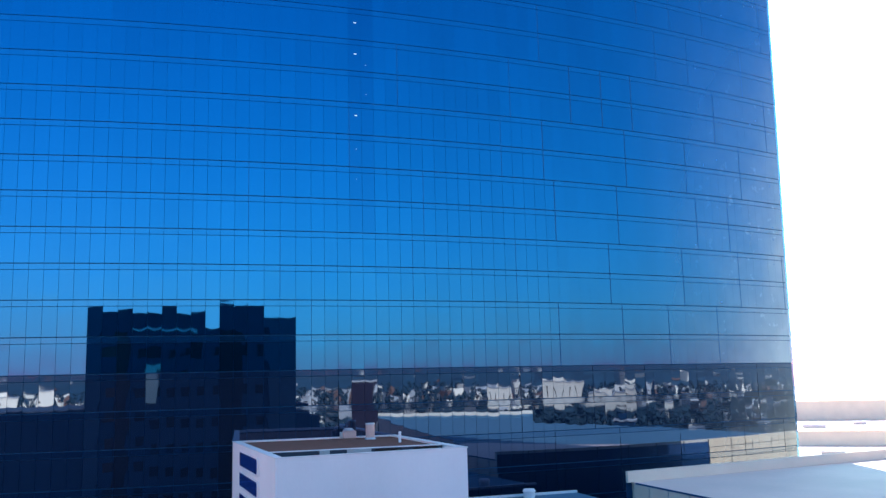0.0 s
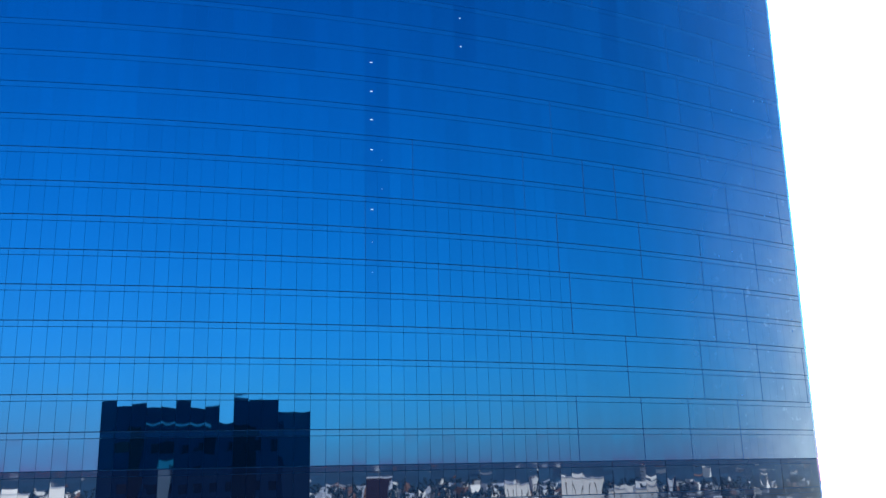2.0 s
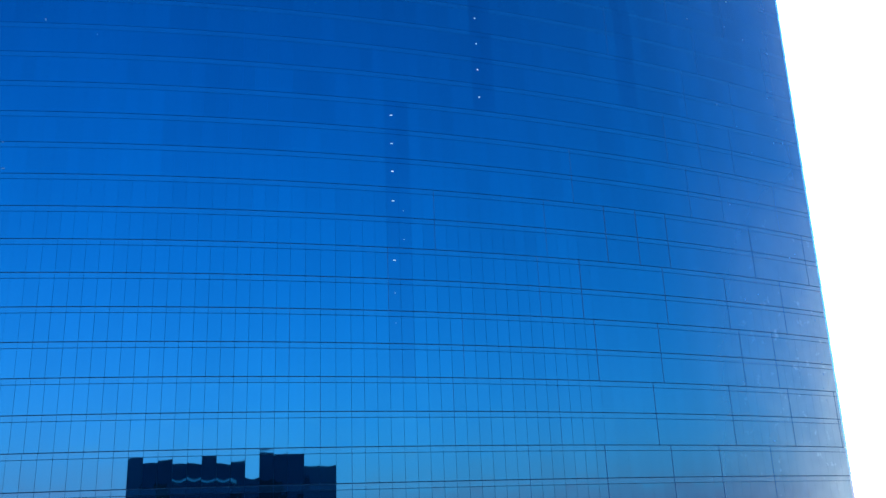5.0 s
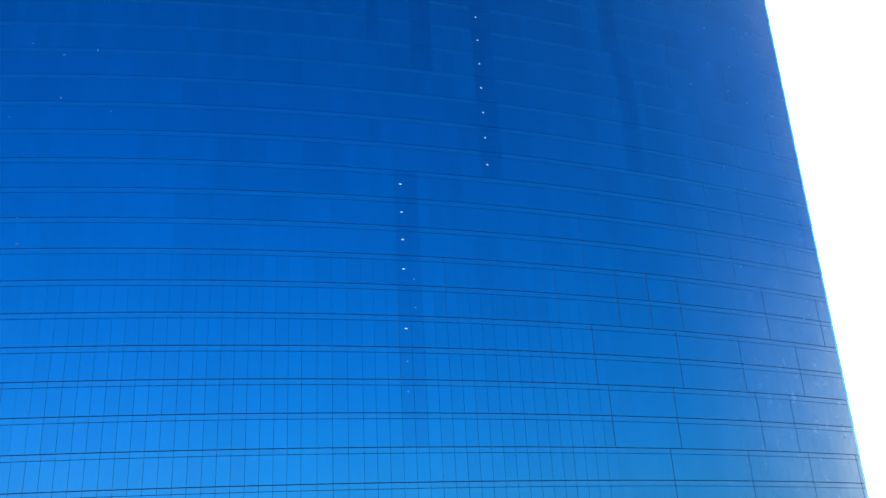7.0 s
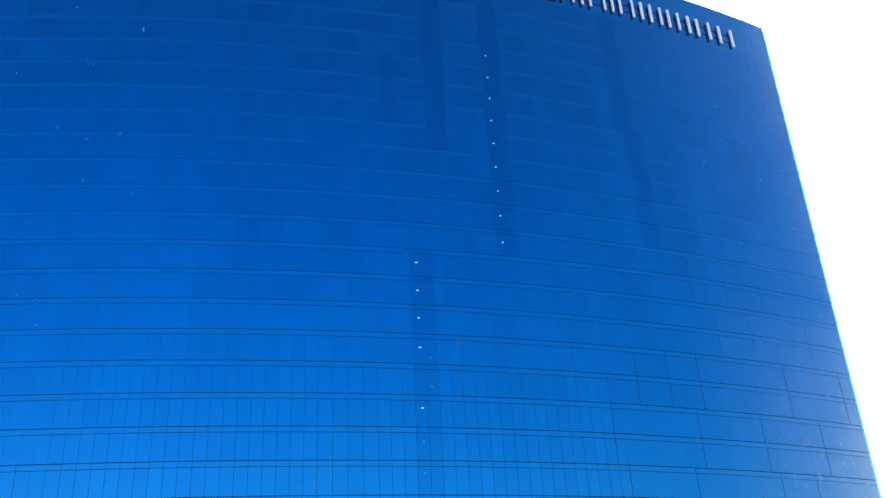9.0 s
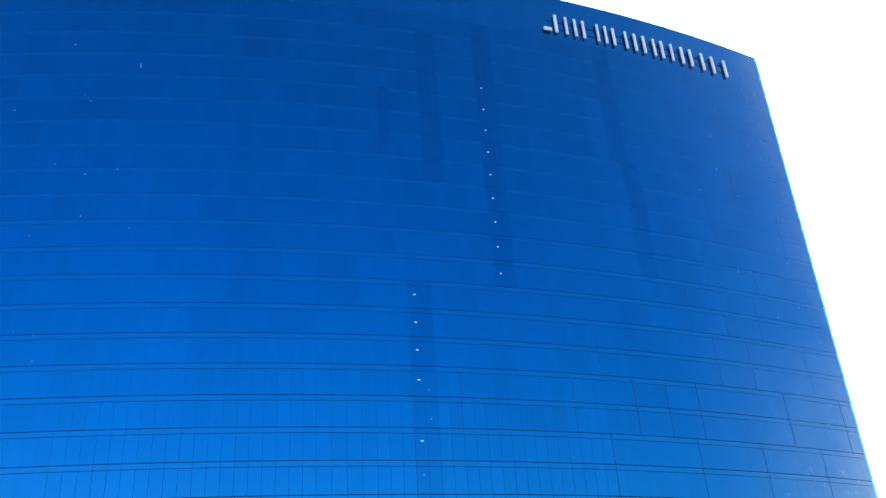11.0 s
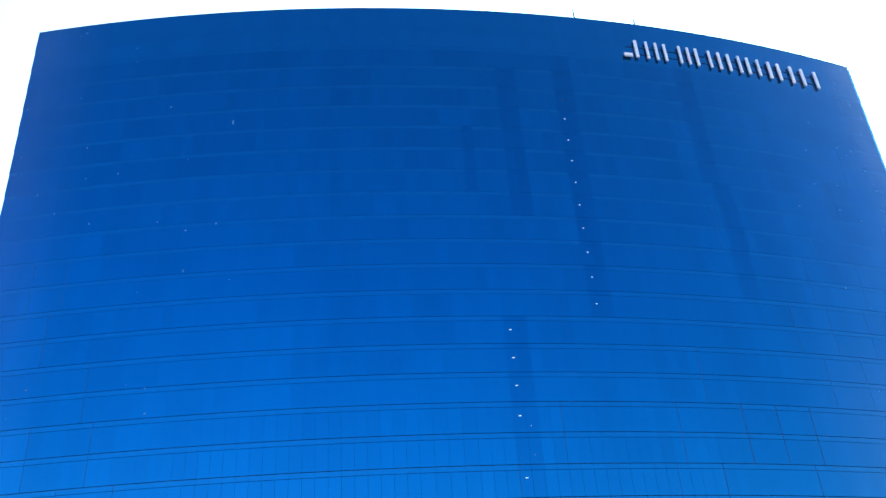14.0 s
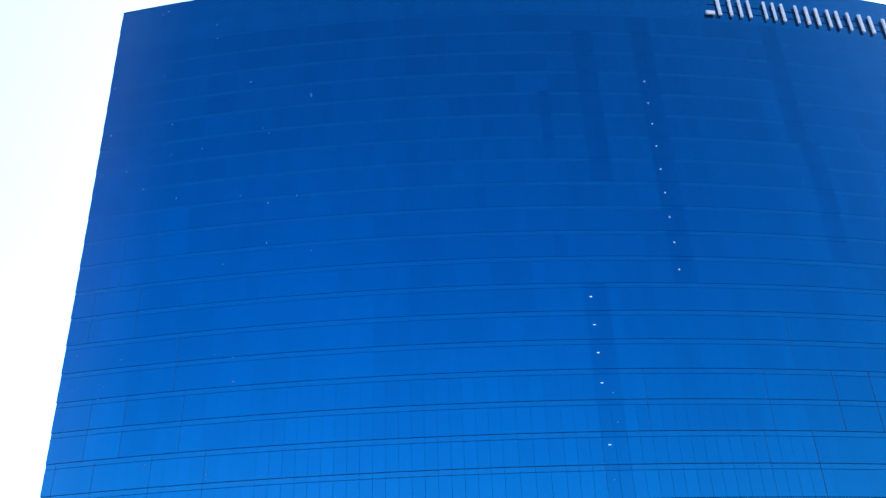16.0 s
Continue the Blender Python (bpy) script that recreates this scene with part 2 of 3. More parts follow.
def prism(points, z0, z1, mat):
    """An upright slab over a plan outline, counter-clockwise."""
    k = len(points)
    v = [(x, y, z0) for x, y in points] + [(x, y, z1) for x, y in points]
    f = [tuple(range(k - 1, -1, -1)), tuple(range(k, 2 * k))] + [(i, (i + 1) % k, k + (i + 1) % k, k + i) for i in range(k)]
    return solid(v, f, mat)


def tube(r0, r1, z0, z1, mat, k=16):
    bm = bmesh.new()
    bmesh.ops.create_cone(bm, cap_ends=True, segments=k, radius1=r0, radius2=r1, depth=z1 - z0, matrix=Matrix.Translation((0, 0, (z0 + z1) / 2)))
    me = bpy.data.meshes.new("m")
    bm.to_mesh(me)
    bm.free()
    me.materials.append(mat)
    return me


# ---- ground ----
tagged(new("ground", solid([(-3000, -3500, 0), (3000, -3500, 0), (3000, 2500, 0), (-3000, 2500, 0)], [(0, 1, 2, 3)], asphalt_mat)),
       "flat winter city ground of asphalt and dull grass", "ground", kind="structure")

# ---- the glass tower: a shallow convex arc of flat panes ----
RAD, NEAR, FLOOR = 207.71, 79.42, 3.062
LINE0 = 34.93              # height of the joint nearest above the eye's level, row 0
TOP_ROW = 26.112
AXIS_Y = NEAR + RAD


def end_left(n):
    return -38.85 - 0.065 * n


def end_right(n):
    return 66.7 + 0.075 * n


def on_face(s, n, out=0.0):
    a = s / RAD
    return Vector(((RAD + out) * math.sin(a), AXIS_Y - (RAD + out) * math.cos(a), LINE0 + n * FLOOR))


def face_pose(s, n, out=0.0, tilt=0.0, swing=0.0):
    """Local x runs along the wall, -y looks out of it, z up."""
    p = on_face(s, n, out)
    return Matrix.Translation(p) @ Euler((tilt, 0, s / RAD + swing)).to_matrix().to_4x4()


tower = thing("hotel_tower", "tall convex hotel tower clad in blue mirror glass", "building")

# dark core behind the panes
core_v, core_f = [], []
K = 40
for n in (-11.453, TOP_ROW - 0.03):
    a0, a1 = end_left(n) - 0.02, end_right(n) - 0.20
    front = [on_face(a0 + (a1 - a0) * i / K, n, -0.06) for i in range(K + 1)]
    back = [Vector((front[K - i].x * 0.96, front[K - i].y + 22, front[0].z)) for i in range(K + 1)]
    core_v += front + back
M2 = 2 * K + 2
core_f = [(i, (i + 1) % M2, M2 + (i + 1) % M2, M2 + i) for i in range(M2)]
core_f += [tuple(range(M2 - 1, -1, -1)), tuple(range(M2, 2 * M2))]
part("core_wall", solid(core_v, core_f, dark_metal), tower, "dark frame behind the glass")


def pane_arrays(w, h, dish, thick=0.045, k=4, warp=(0, 0, 0), pinch=0.0, bow=0.0):
    """A pane with a slightly dished and warped front, pulled in or out along its rim, and square edges."""
    v, f = [], []
    for j in range(k + 1):
        for i in range(k + 1):
            u, t = 2 * i / k - 1, 2 * j / k - 1
            v.append((u * w / 2, -thick + dish * (1 - u * u) * (1 - t * t) + warp[0] * u * t + warp[1] * u * (1 - t * t) + warp[2] * t * (1 - t * t) + pinch * (t ** 6 + 0.6 * u ** 6) + bow * t * (1 - u * u), t * h / 2))
    for j in range(k):
        for i in range(k):
            q = j * (k + 1) + i
            f.append((q, q + 1, q + k + 2, q + k + 1))
    b = len(v)
    for y in (-thick, 0.0):
        v += [(-w / 2, y, -h / 2), (w / 2, y, -h / 2), (w / 2, y, h / 2), (-w / 2, y, h / 2)]
    for i in range(4):
        j = (i + 1) % 4
        f.append((b + j, b + i, b + 4 + i, b + 4 + j))
    return np.array(v), f, k * k


class Joined:
    """Many panes in one mesh."""

    def __init__(self):
        self.v, self.f, self.smooth, self.count = [], [], [], 0

    def add(self, arrays, m):
        v, f, front = arrays
        a = np.array(m)
        self.v.append(v @ a[:3, :3].T + a[:3, 3])
        base = len(self.f)
        self.f += [tuple(q + self.count for q in face) for face in f]
        self.smooth += range(base, base + front)
        self.count += len(v)

    def mesh(self, mat):
        return solid(np.concatenate(self.v), self.f, mat, self.smooth)


MODULE = 1.176             # usual pane width
WIDE = 1.37                # four wider panes beside the middle
BAND = 0.17                # spandrel strip, in storeys
# strong upright joints of each two-storey course, as distances along the wall
STRONG = {
    -1: (9.49, 25.9, 34.0, 41.6, 47.6, 54.6), 1: (6.75, 18.9, 29.4, 40.3, 50.0, 58.5, 66.0),
    3: (-20.9, 4.01, 20.1, 34.1, 41.7, 52.5, 57.4), 5: (-38.2, -34.2, -28.5, -23.3, 13.0, 28.3, 33.0, 43.1, 51.4, 59.9),
    7: (-35.5, -31.9, -26.0, 17.7, 29.4, 36.5, 40.4, 44.3, 56.3, 65.0),
    9: (-27.2, 33.0, 48.0, 52.7, 61.4), 11: (-37.2, -32.2, 45.7, 50.4, 55.4, 65.4),
    13: (-34.7, -31.1, 49.3, 56.6), 15: (39.2, 51.8, 63.1), 17: (48.2, 57.0), 19: (60.4,), 21: (), 23: (63.6,), 25: (),
    -3: (-20.9, 11.8, 29.4, 37.6, 44.0, 51.0, 60.2), -5: (2.8, 20.1, 33.0, 40.5, 48.2, 57.5, 64.0),
    -7: (-8.9, 15.4, 31.8, 43.0, 53.0), -9: (6.75, 24.8, 36.0, 47.0, 59.0), -11: (),
}


def course_of(n):
    return 2 * math.floor((n - 1 + 1e-6) / 2) + 1


def grid_joint(k):
    """The k-th usual upright joint along the wall."""
    if k <= 0:
        return 4.01 + MODULE * k
    return 4.01 + WIDE * k if k <= 4 else 4.01 + 4 * WIDE + MODULE * (k - 4)


GRID = [grid_joint(k) for k in range(-16, 60)]


def upright_joints(n):
    """Where the panes of the storey below joint row n meet."""
    low, high = end_left(n - 0.5), end_right(n - 0.5) - 0.34
    strong = STRONG[course_of(n - 1)]
    right = [q for q in strong if 31 < q < high - 0.3]
    left = [q for q in strong if low + 0.3 < q < -15]
    limit = right[0] if right else high
    grid = [q for q in GRID if q < limit - 0.5]
    out = []
    marks = [low] + left + grid[:1]
    for a, b in zip(marks, marks[1:]):
        steps = max(1, round((b - a) / MODULE))
        out += [a + (b - a) * i / steps for i in range(steps)]
    out += grid
    marks = [grid[-1]] + right + [high]
    for a, b in zip(marks, marks[1:]):
        steps = max(1, round((b - a) / MODULE))
        out += [a + (b - a) * i / steps for i in range(1, steps + 1)]
    return out


prng = random.Random(3)
PILES = ("dark", "mid", "light", "bay", "strip", "bay_strip", "top", "low", "low_strip")
pile = {q: Joined() for q in PILES}
shared = {}
near_panes, near_strips = [], []
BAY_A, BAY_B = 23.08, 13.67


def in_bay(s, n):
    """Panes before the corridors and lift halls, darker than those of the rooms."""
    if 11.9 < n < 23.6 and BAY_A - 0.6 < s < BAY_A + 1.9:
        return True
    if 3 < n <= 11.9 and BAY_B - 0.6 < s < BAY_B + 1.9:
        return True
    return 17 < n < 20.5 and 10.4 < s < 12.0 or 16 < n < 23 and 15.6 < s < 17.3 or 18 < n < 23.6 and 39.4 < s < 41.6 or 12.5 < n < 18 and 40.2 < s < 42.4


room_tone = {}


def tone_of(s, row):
    """Each room's look is put into its glass colour at random: dark, middle or light."""
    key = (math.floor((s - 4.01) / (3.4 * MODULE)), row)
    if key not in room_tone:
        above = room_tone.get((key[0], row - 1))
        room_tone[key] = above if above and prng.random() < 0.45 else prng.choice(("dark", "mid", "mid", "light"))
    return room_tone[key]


for row in range(-9, 27):
    joints = upright_joints(row)
    fine = row <= 2
    for a, b in zip(joints, joints[1:]):
        s = (a + b) / 2
        gap = 0.026 if -19 < s < 34 else 0.012 if s < 0 else 0.006
        w = b - a - gap * (1.0 if row < 5 else max(0.12, 1.0 - 0.16 * (row - 5)))
        calm = 1.0 if s < 34 else 0.4
        for strip in (False, True):
            thin = 1.0 if row < 6 else max(0.22, 1.0 - 0.07 * (row - 6))
            z1 = row - 0.012 * thin if strip else row - BAND - 0.009 * thin
            z0 = row - BAND + 0.006 * thin if strip else row - 1 + 0.014 * thin
            if row == 26 and strip:
                z1 = TOP_ROW - 0.012
            if z1 - z0 < 0.05:
                continue
            h = (z1 - z0) * FLOOR
            lean = 0.0 if row > -1 else radians(0.15 if row <= -2 and -4 < s < 11.5 else 0.6)
            roll_on = noise.noise(Vector((0.17 * s, 0.61 * row, 3.0 if strip else 0.0)))
            tilt = lean + radians(prng.gauss(0, 0.015 if row <= -1 else 0.03) + (0.14 if row <= 2 else 0.04) * roll_on) * calm
            swing = radians(prng.gauss(0, 0.015 if row <= -1 else 0.03)) * calm
            settled = 0.25 if row <= -1 else 1.0
            dish = prng.uniform(0.0002, 0.0022) * (0.5 if strip else 1.0) * settled
            warp = tuple(prng.gauss(0, q) * (0.4 if strip else 1.0) * settled for q in (0.0006, 0.0005, 0.0011))
            pinch = prng.gauss(0, 0.0 if not fine else 0.0001 if strip else 0.0003 if row <= -1 else 0.0012)
            bow = 0.0 if strip else prng.gauss(0.0011, 0.0004) if row <= 2 else 0.0
            m = face_pose(s, (z0 + z1) / 2, 0.0, tilt, swing)
            close = -3 < row <= 3 and -11.5 < s < 33 and abs(b - a - MODULE) < 0.01
            pool = near_strips if strip else near_panes
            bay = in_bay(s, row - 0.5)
            k = 8 if fine and not strip else 4
            if close and not bay and len(pool) < 280 and not (strip and row <= -1):
                key = (strip, row <= -1, prng.randrange(48))
                if key not in shared:
                    v, f, front = pane_arrays(MODULE - 0.026, h, dish, k=k, warp=warp, pinch=pinch, bow=bow)
                    shared[key] = solid(v, f, spandrel_one if strip else lower_one if row <= -1 else glass_one, range(front))
                pool.append((shared[key], m))
            else:
                if row <= -1:
                    which = "low_strip" if strip else "low"
                elif row > 24 or row == 24 and strip:
                    which = "top"
                elif strip:
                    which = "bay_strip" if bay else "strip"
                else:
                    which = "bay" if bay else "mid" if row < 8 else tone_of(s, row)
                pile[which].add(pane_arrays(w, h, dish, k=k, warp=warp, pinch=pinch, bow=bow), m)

for key, mat, name, words in (
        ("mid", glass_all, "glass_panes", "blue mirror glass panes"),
        ("dark", glass_dark, "glass_panes", "blue mirror glass panes of a darker tone"),
        ("light", glass_light, "glass_panes", "blue mirror glass panes of a lighter tone"),
        ("strip", spandrel_all, "spandrel_panes", "narrow blue spandrel glass strips"),
        ("top", parapet_glass, "parapet_panes", "blue parapet glass above the top storey"),
        ("low_strip", lower_band, "lower_spandrel_panes", "narrow dark blue lower spandrel strips"),
        ("low", lower_all, "lower_panes", "clearer mirror glass panes of the lower storeys"),
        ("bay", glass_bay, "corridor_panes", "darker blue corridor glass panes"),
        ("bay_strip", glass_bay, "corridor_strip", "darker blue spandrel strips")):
    part(name, pile[key].mesh(mat), tower, words, kind="stuff")

# strong upright joints
mull = block(-0.038, 0.038, -0.055, 0.02, 0, 2 * FLOOR - 0.04, dark_metal)
slim = block(-0.022, 0.022, -0.05, 0.02, 0, 2 * FLOOR - 0.04, dark_metal)
faint = block(-0.016, 0.016, -0.05, 0.02, 0, 2 * FLOOR - 0.04, dark_metal)
# joints of the lower storeys get a much darker copy of the gasket material
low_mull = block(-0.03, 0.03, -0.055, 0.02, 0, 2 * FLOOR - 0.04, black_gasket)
for course, row in STRONG.items():
    for s in row:
        if end_left(course) + 0.5 < s < end_right(course) - 0.6 and course >= -9:
            k = s if s > 31 or s < -15 else min(GRID, key=lambda q: abs(q - s))
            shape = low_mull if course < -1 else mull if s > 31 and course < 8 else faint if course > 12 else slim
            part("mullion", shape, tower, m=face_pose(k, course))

# clear glass fins that carry the face past its end, a storey each
for row in range(-9, 27):
    z1 = min(row, TOP_ROW)
    h = (z1 - row + 1) * FLOOR - 0.004
    part("glass_fin", block(-0.16, 0.16, -0.035, -0.012, 0, h, fin_glass), tower, "clear glass edge fin", m=face_pose(end_right(row - 0.5) - 0.16, row - 1))

# roof coping and thin masts
cop_v, cop_f = [], []
K2 = 80
for i in range(K2 + 1):
    s = end_left(26) + (end_right(26) - end_left(26)) * i / K2
    for out, dz in ((0.07, -0.03), (0.07, 0.06), (-0.5, 0.06), (-0.5, -0.03)):
        p = on_face(s, TOP_ROW, out)
        cop_v.append((p.x, p.y, p.z + dz))
for i in range(K2):
    for j in range(4):
        cop_f.append((4 * i + j, 4 * i + (j + 1) % 4, 4 * i + 4 + (j + 1) % 4, 4 * i + 4 + j))
cop_f += [(0, 3, 2, 1), (4 * K2, 4 * K2 + 1, 4 * K2 + 2, 4 * K2 + 3)]
part("coping", solid(cop_v, cop_f, dark_metal), tower, "dark metal roof coping")
for s, tall in ((26.85, 1.75), (35.15, 1.3)):
    mast = part("mast", tube(0.13, 0.08, 0, tall, dark_metal, 8), tower, "thin dark roof mast", m=face_pose(s, TOP_ROW + 0.02, -0.2))
    part("mast_base", block(-0.15, 0.15, -0.15, 0.15, 0, 0.14, dark_metal, 0.02), mast)

# ceiling lamps that shine out of the corridor windows, one a storey
lamp_me = block(-0.13, 0.13, -0.075, -0.045, -0.045, 0.045, lamp_glow, 0.015)
lamp_small = block(-0.08, 0.08, -0.075, -0.045, -0.055, 0.055, lamp_glow, 0.015)
lamp_dim = block(-0.035, 0.035, -0.075, -0.045, -0.022, 0.022, lamp_glow, 0.015)
LAMP_SHIFT = {0: -0.043, -1: -0.041, -5: 0.056, -6: 0.02, -7: 0.09, 1: -0.038, 8: -0.03, 10: -0.04}
for k in range(-7, 11):
    weak = k in (10, -4, -6, -7)
    shape = lamp_dim if weak else lamp_small if k > 0 else lamp_me
    s = BAY_A + (0.15 if k == 10 else 0) if k > 0 else BAY_B + (1.0 if k == -4 else 0)
    part("ceiling_lamp", shape, tower, "small lit white lamp", m=face_pose(s, 11.54 + k + LAMP_SHIFT.get(k, 0) - (0.26 if k == -4 else 0)))
part("ceiling_lamp", lamp_dim, tower, "small lit white lamp", m=face_pose(14.64, 8.22))

# small pale plates in place of glints in the glass, towards both ends
speck = material("pale_speck", (0.07, 0.23, 0.40), 0.5, vary=0.2, grain=0.2)
mrng = random.Random(21)
speck_me = [block(-w, w, -0.062, -0.05, -h, h, speck, 0.01) for w, h in ((0.05, 0.05), (0.08, 0.055), (0.06, 0.13), (0.13, 0.07))]
for i in range(70):
    if i < 38:
        s, n = -40 + 26 * mrng.random() ** 1.8, mrng.uniform(6, 25.8)
    else:
        s, n = 65 - 14 * mrng.random() ** 1.6, mrng.uniform(1, 23)
    if end_left(n) + 0.6 < s < end_right(n) - 1.2:
        part("pale_speck", mrng.choice(speck_me), tower, m=face_pose(s, n))
part("pale_speck", block(-0.09, 0.09, -0.062, -0.05, -0.25, 0.35, speck, 0.02), tower, m=face_pose(-15.1, 20.35))

# roof sign: plain white bars in place of lettering, on two dark rails
sign = thing("roof_sign", "white raised bars of a lettered hotel sign near the roofline", "sign")
SIGN_BARS = ((34.2, 0.34), (35.7, 0.28), (37.0, 0.28), (38.2, 0.28), (40.3, 0.26), (41.5, 0.26), (42.7, 0.30), (44.6, 0.26), (46.0, 0.32),
             (47.4, 0.32), (49.0, 0.28), (50.3, 0.32), (51.9, 0.28), (53.6, 0.36), (55.1, 0.34), (57.1, 0.34), (58.9, 0.36), (61.1, 0.36))
sign_bars = {w: block(-0.60 * w, 0.60 * w, -0.46, -0.22, 0.08, 3.0, sign_white, 0.03) for w in {w for s, w in SIGN_BARS}}
part("sign_bar", block(-0.55, 0.55, -0.50, -0.22, 0.08, 0.62, sign_white, 0.03), sign, m=face_pose(32.95, 24.08))
bracket = block(-0.06, 0.06, -0.216, -0.05, 0, 0.2, dark_metal)
for s, w in SIGN_BARS:
    bar = part("sign_bar", sign_bars[w], sign, m=face_pose(s, 24.08))
    for z in (0.85, 2.0):
        part("bracket", bracket, bar, m=Matrix.Translation((0, 0, z)))
for z in (0.9, 2.05):
    rail_v, rail_f = [], []
    for i in range(31):
        for out, dz in ((0.12, 0.0), (0.12, 0.06), (0.07, 0.06), (0.07, 0.0)):
            q = on_face(33.0 + 29.0 * i / 30, 24.08, out)
            rail_v.append((q.x, q.y, q.z + z + dz))
    for i in range(30):
        rail_f += [(4 * i + a, 4 * i + (a + 1) % 4, 4 * i + 4 + (a + 1) % 4, 4 * i + 4 + a) for a in range(4)]
    rail_f += [(0, 3, 2, 1), (120, 121, 122, 123)]
    part("rail", solid(rail_v, rail_f, dark_metal), sign, "thin dark sign rail")

# ---- white stair block with a gravelled roof ----
A, B, C, D = (2.84, 79.3), (4.58, 57.1), (17.54, 59.7), (16.85, 79.95)
stair = thing("stair_block", "white rendered stair block with brown gravel roof", "building")


def inset(p, d):
    cx, cy = 10.2, 67.3
    q = Vector((p[0] - cx, p[1] - cy))
    return (cx + q.x * (1 - d / 6.0), cy + q.y * (1 - d / 11.0))


part("wall", prism([A, B, C, D], 0, 25.7, white_paint), stair)
inner = [inset(p, 0.45) for p in (A, B, C, D)]
outer = [A, B, C, D]
for i in range(4):
    j = (i + 1) % 4
    part("parapet", prism([outer[i], outer[j], inner[j], inner[i]], 25.704, 26.02, white_paint), stair)
    part("coping", prism([inset(outer[i], -0.05), inset(outer[j], -0.05), inset(outer[j], 0.5), inset(outer[i], 0.5)], 26.024, 26.08, coping_white), stair, "white metal coping")
GA, GD = inset(A, 0.47), inset(D, 0.47)
part("gravel", prism([GA, (4.62, 63.0), (16.74, 63.9), GD], 25.704, 25.95, brown_gravel), stair, "brown gravel roof")
kerb = part("kerb", prism([(4.62, 62.98), (4.64, 62.55), (16.76, 63.4), (16.74, 63.88)], 25.704, 26.03, bitumen), stair, "low dark roof kerb")
for x0, x1 in ((8.0, 8.7), (9.9, 11.6)):
    part("kerb_plate", prism([(x0, 62.53 + (x0 - 4.64) * 0.07), (x0, 62.45 + (x0 - 4.64) * 0.07), (x1, 62.45 + (x1 - 4.64) * 0.07), (x1, 62.53 + (x1 - 4.64) * 0.07)], 25.73, 26.02, concrete), kerb, "grey kerb patch")
part("kerb_cap", prism([(4.62, 62.98), (4.64, 62.52), (16.76, 63.37), (16.74, 63.88)], 26.034, 26.09, coping_white), kerb, "white kerb capping")
part("gutter_floor", prism([(4.9, 58.6), (16.9, 60.9), (16.78, 63.36), (4.66, 62.5)], 25.704, 25.72, bitumen), stair, "dark bitumen gutter")
for x0, x1 in ((11.9, 13.7), (14.7, 16.4)):
    part("drain_slot", prism([(x0, 62.9 + (x0 - 10) * 0.07), (x0, 62.86 + (x0 - 10) * 0.07), (x1, 62.86 + (x1 - 10) * 0.07), (x1, 62.9 + (x1 - 10) * 0.07)], 25.75, 25.98, window_dark), stair)


def left_wall(y, out=0.0):
    t = (y - B[1]) / (A[1] - B[1])
    return B[0] + (A[0] - B[0]) * t - out


def wall_plate(y0, y1, z0, z1, inner, outer_, radius, mat):
    """A plate on the side wall with rounded corners towards its near end."""
    ring = [(y1, z0), (y1, z1)]
    for k in range(5):
        ring.append((y0 + radius - radius * math.sin(radians(22.5 * k)), z1 - radius + radius * math.cos(radians(22.5 * k))))
    for k in range(5):
        ring.append((y0 + radius - radius * math.cos(radians(22.5 * k)), z0 + radius - radius * math.sin(radians(22.5 * k))))
    v = [(left_wall(y, out), y, z) for out in (outer_, inner) for y, z in ring]
    n = len(ring)
    f = [tuple(range(n)), tuple(range(2 * n - 1, n - 1, -1))] + [(i, i + n, (i + 1) % n + n, (i + 1) % n) for i in range(n)]
    return solid(v, f, mat)


for z0, z1 in ((24.45, 25.6), (22.95, 24.05), (21.4, 22.5)):
    w = part("window", wall_plate(63.6, 73.6, z0, z1, -0.02, 0.10, 0.25, coping_white), stair, "boxed window with blue glass")
    part("pane", wall_plate(64.3, 73.5, z0 + 0.07, z1 - 0.07, 0.09, 0.125, 0.25, blue_glass), w)
    part("sill", wall_plate(63.9, 73.6, z0 - 0.07, z0 - 0.004, -0.02, 0.16, 0.02, coping_white), w, "thin projecting white lip")

vent = thing("roof_vent", "pale cylindrical roof vent pipe on the gravel", "vent", at=(14.0, 76.4, 25.95))
part("pipe", tube(0.38, 0.38, 0, 1.22, vent_metal, 20), vent)
part("cap", tube(0.42, 0.39, 1.22, 1.34, zinc, 20), vent)
part("collar", tube(0.5, 0.42, 0, 0.15, zinc, 20), vent)
unit = thing("roof_fan", "squat weathered roof fan housing on the gravel", "vent", at=(12.4, 77.9, 25.95))
part("housing", block(-0.52, 0.62, -0.4, 0.4, 0, 0.72, vent_metal, 0.1), unit)
part("cowl", tube(0.5, 0.33, 0.72, 0.92, zinc, 16), unit)
part("duct", block(-0.72, -0.52, -0.25, 0.25, 0.1, 0.6, concrete, 0.04), unit)
post = thing("roof_post", "short white post on the gravel roof", "post", at=(15.2, 70.2, 25.95))
part("shaft", tube(0.11, 0.11, 0.0, 0.76, coping_white, 10), post)
part("cap", tube(0.13, 0.09, 0.76, 0.83, coping_white, 10), post)

# ---- podium with a wide pale roof ----
podium = thing("podium_building", "low podium building with pale membrane roof", "building")
edge = [(34.6, 57.0), (42.0, 46.0), (46.0, 23.0), (53.0, -25.0), (95.0, -4.0), (79.0, 20.0), (88.0, 32.0), (92.0, 53.0), (93.0, 84.5), (34.6, 69.9)]
part("wall", prism(edge, 0, 21.9, cream_panel), podium, "cream panelled wall")
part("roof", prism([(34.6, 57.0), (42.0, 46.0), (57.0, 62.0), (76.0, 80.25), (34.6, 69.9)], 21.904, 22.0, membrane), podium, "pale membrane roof")
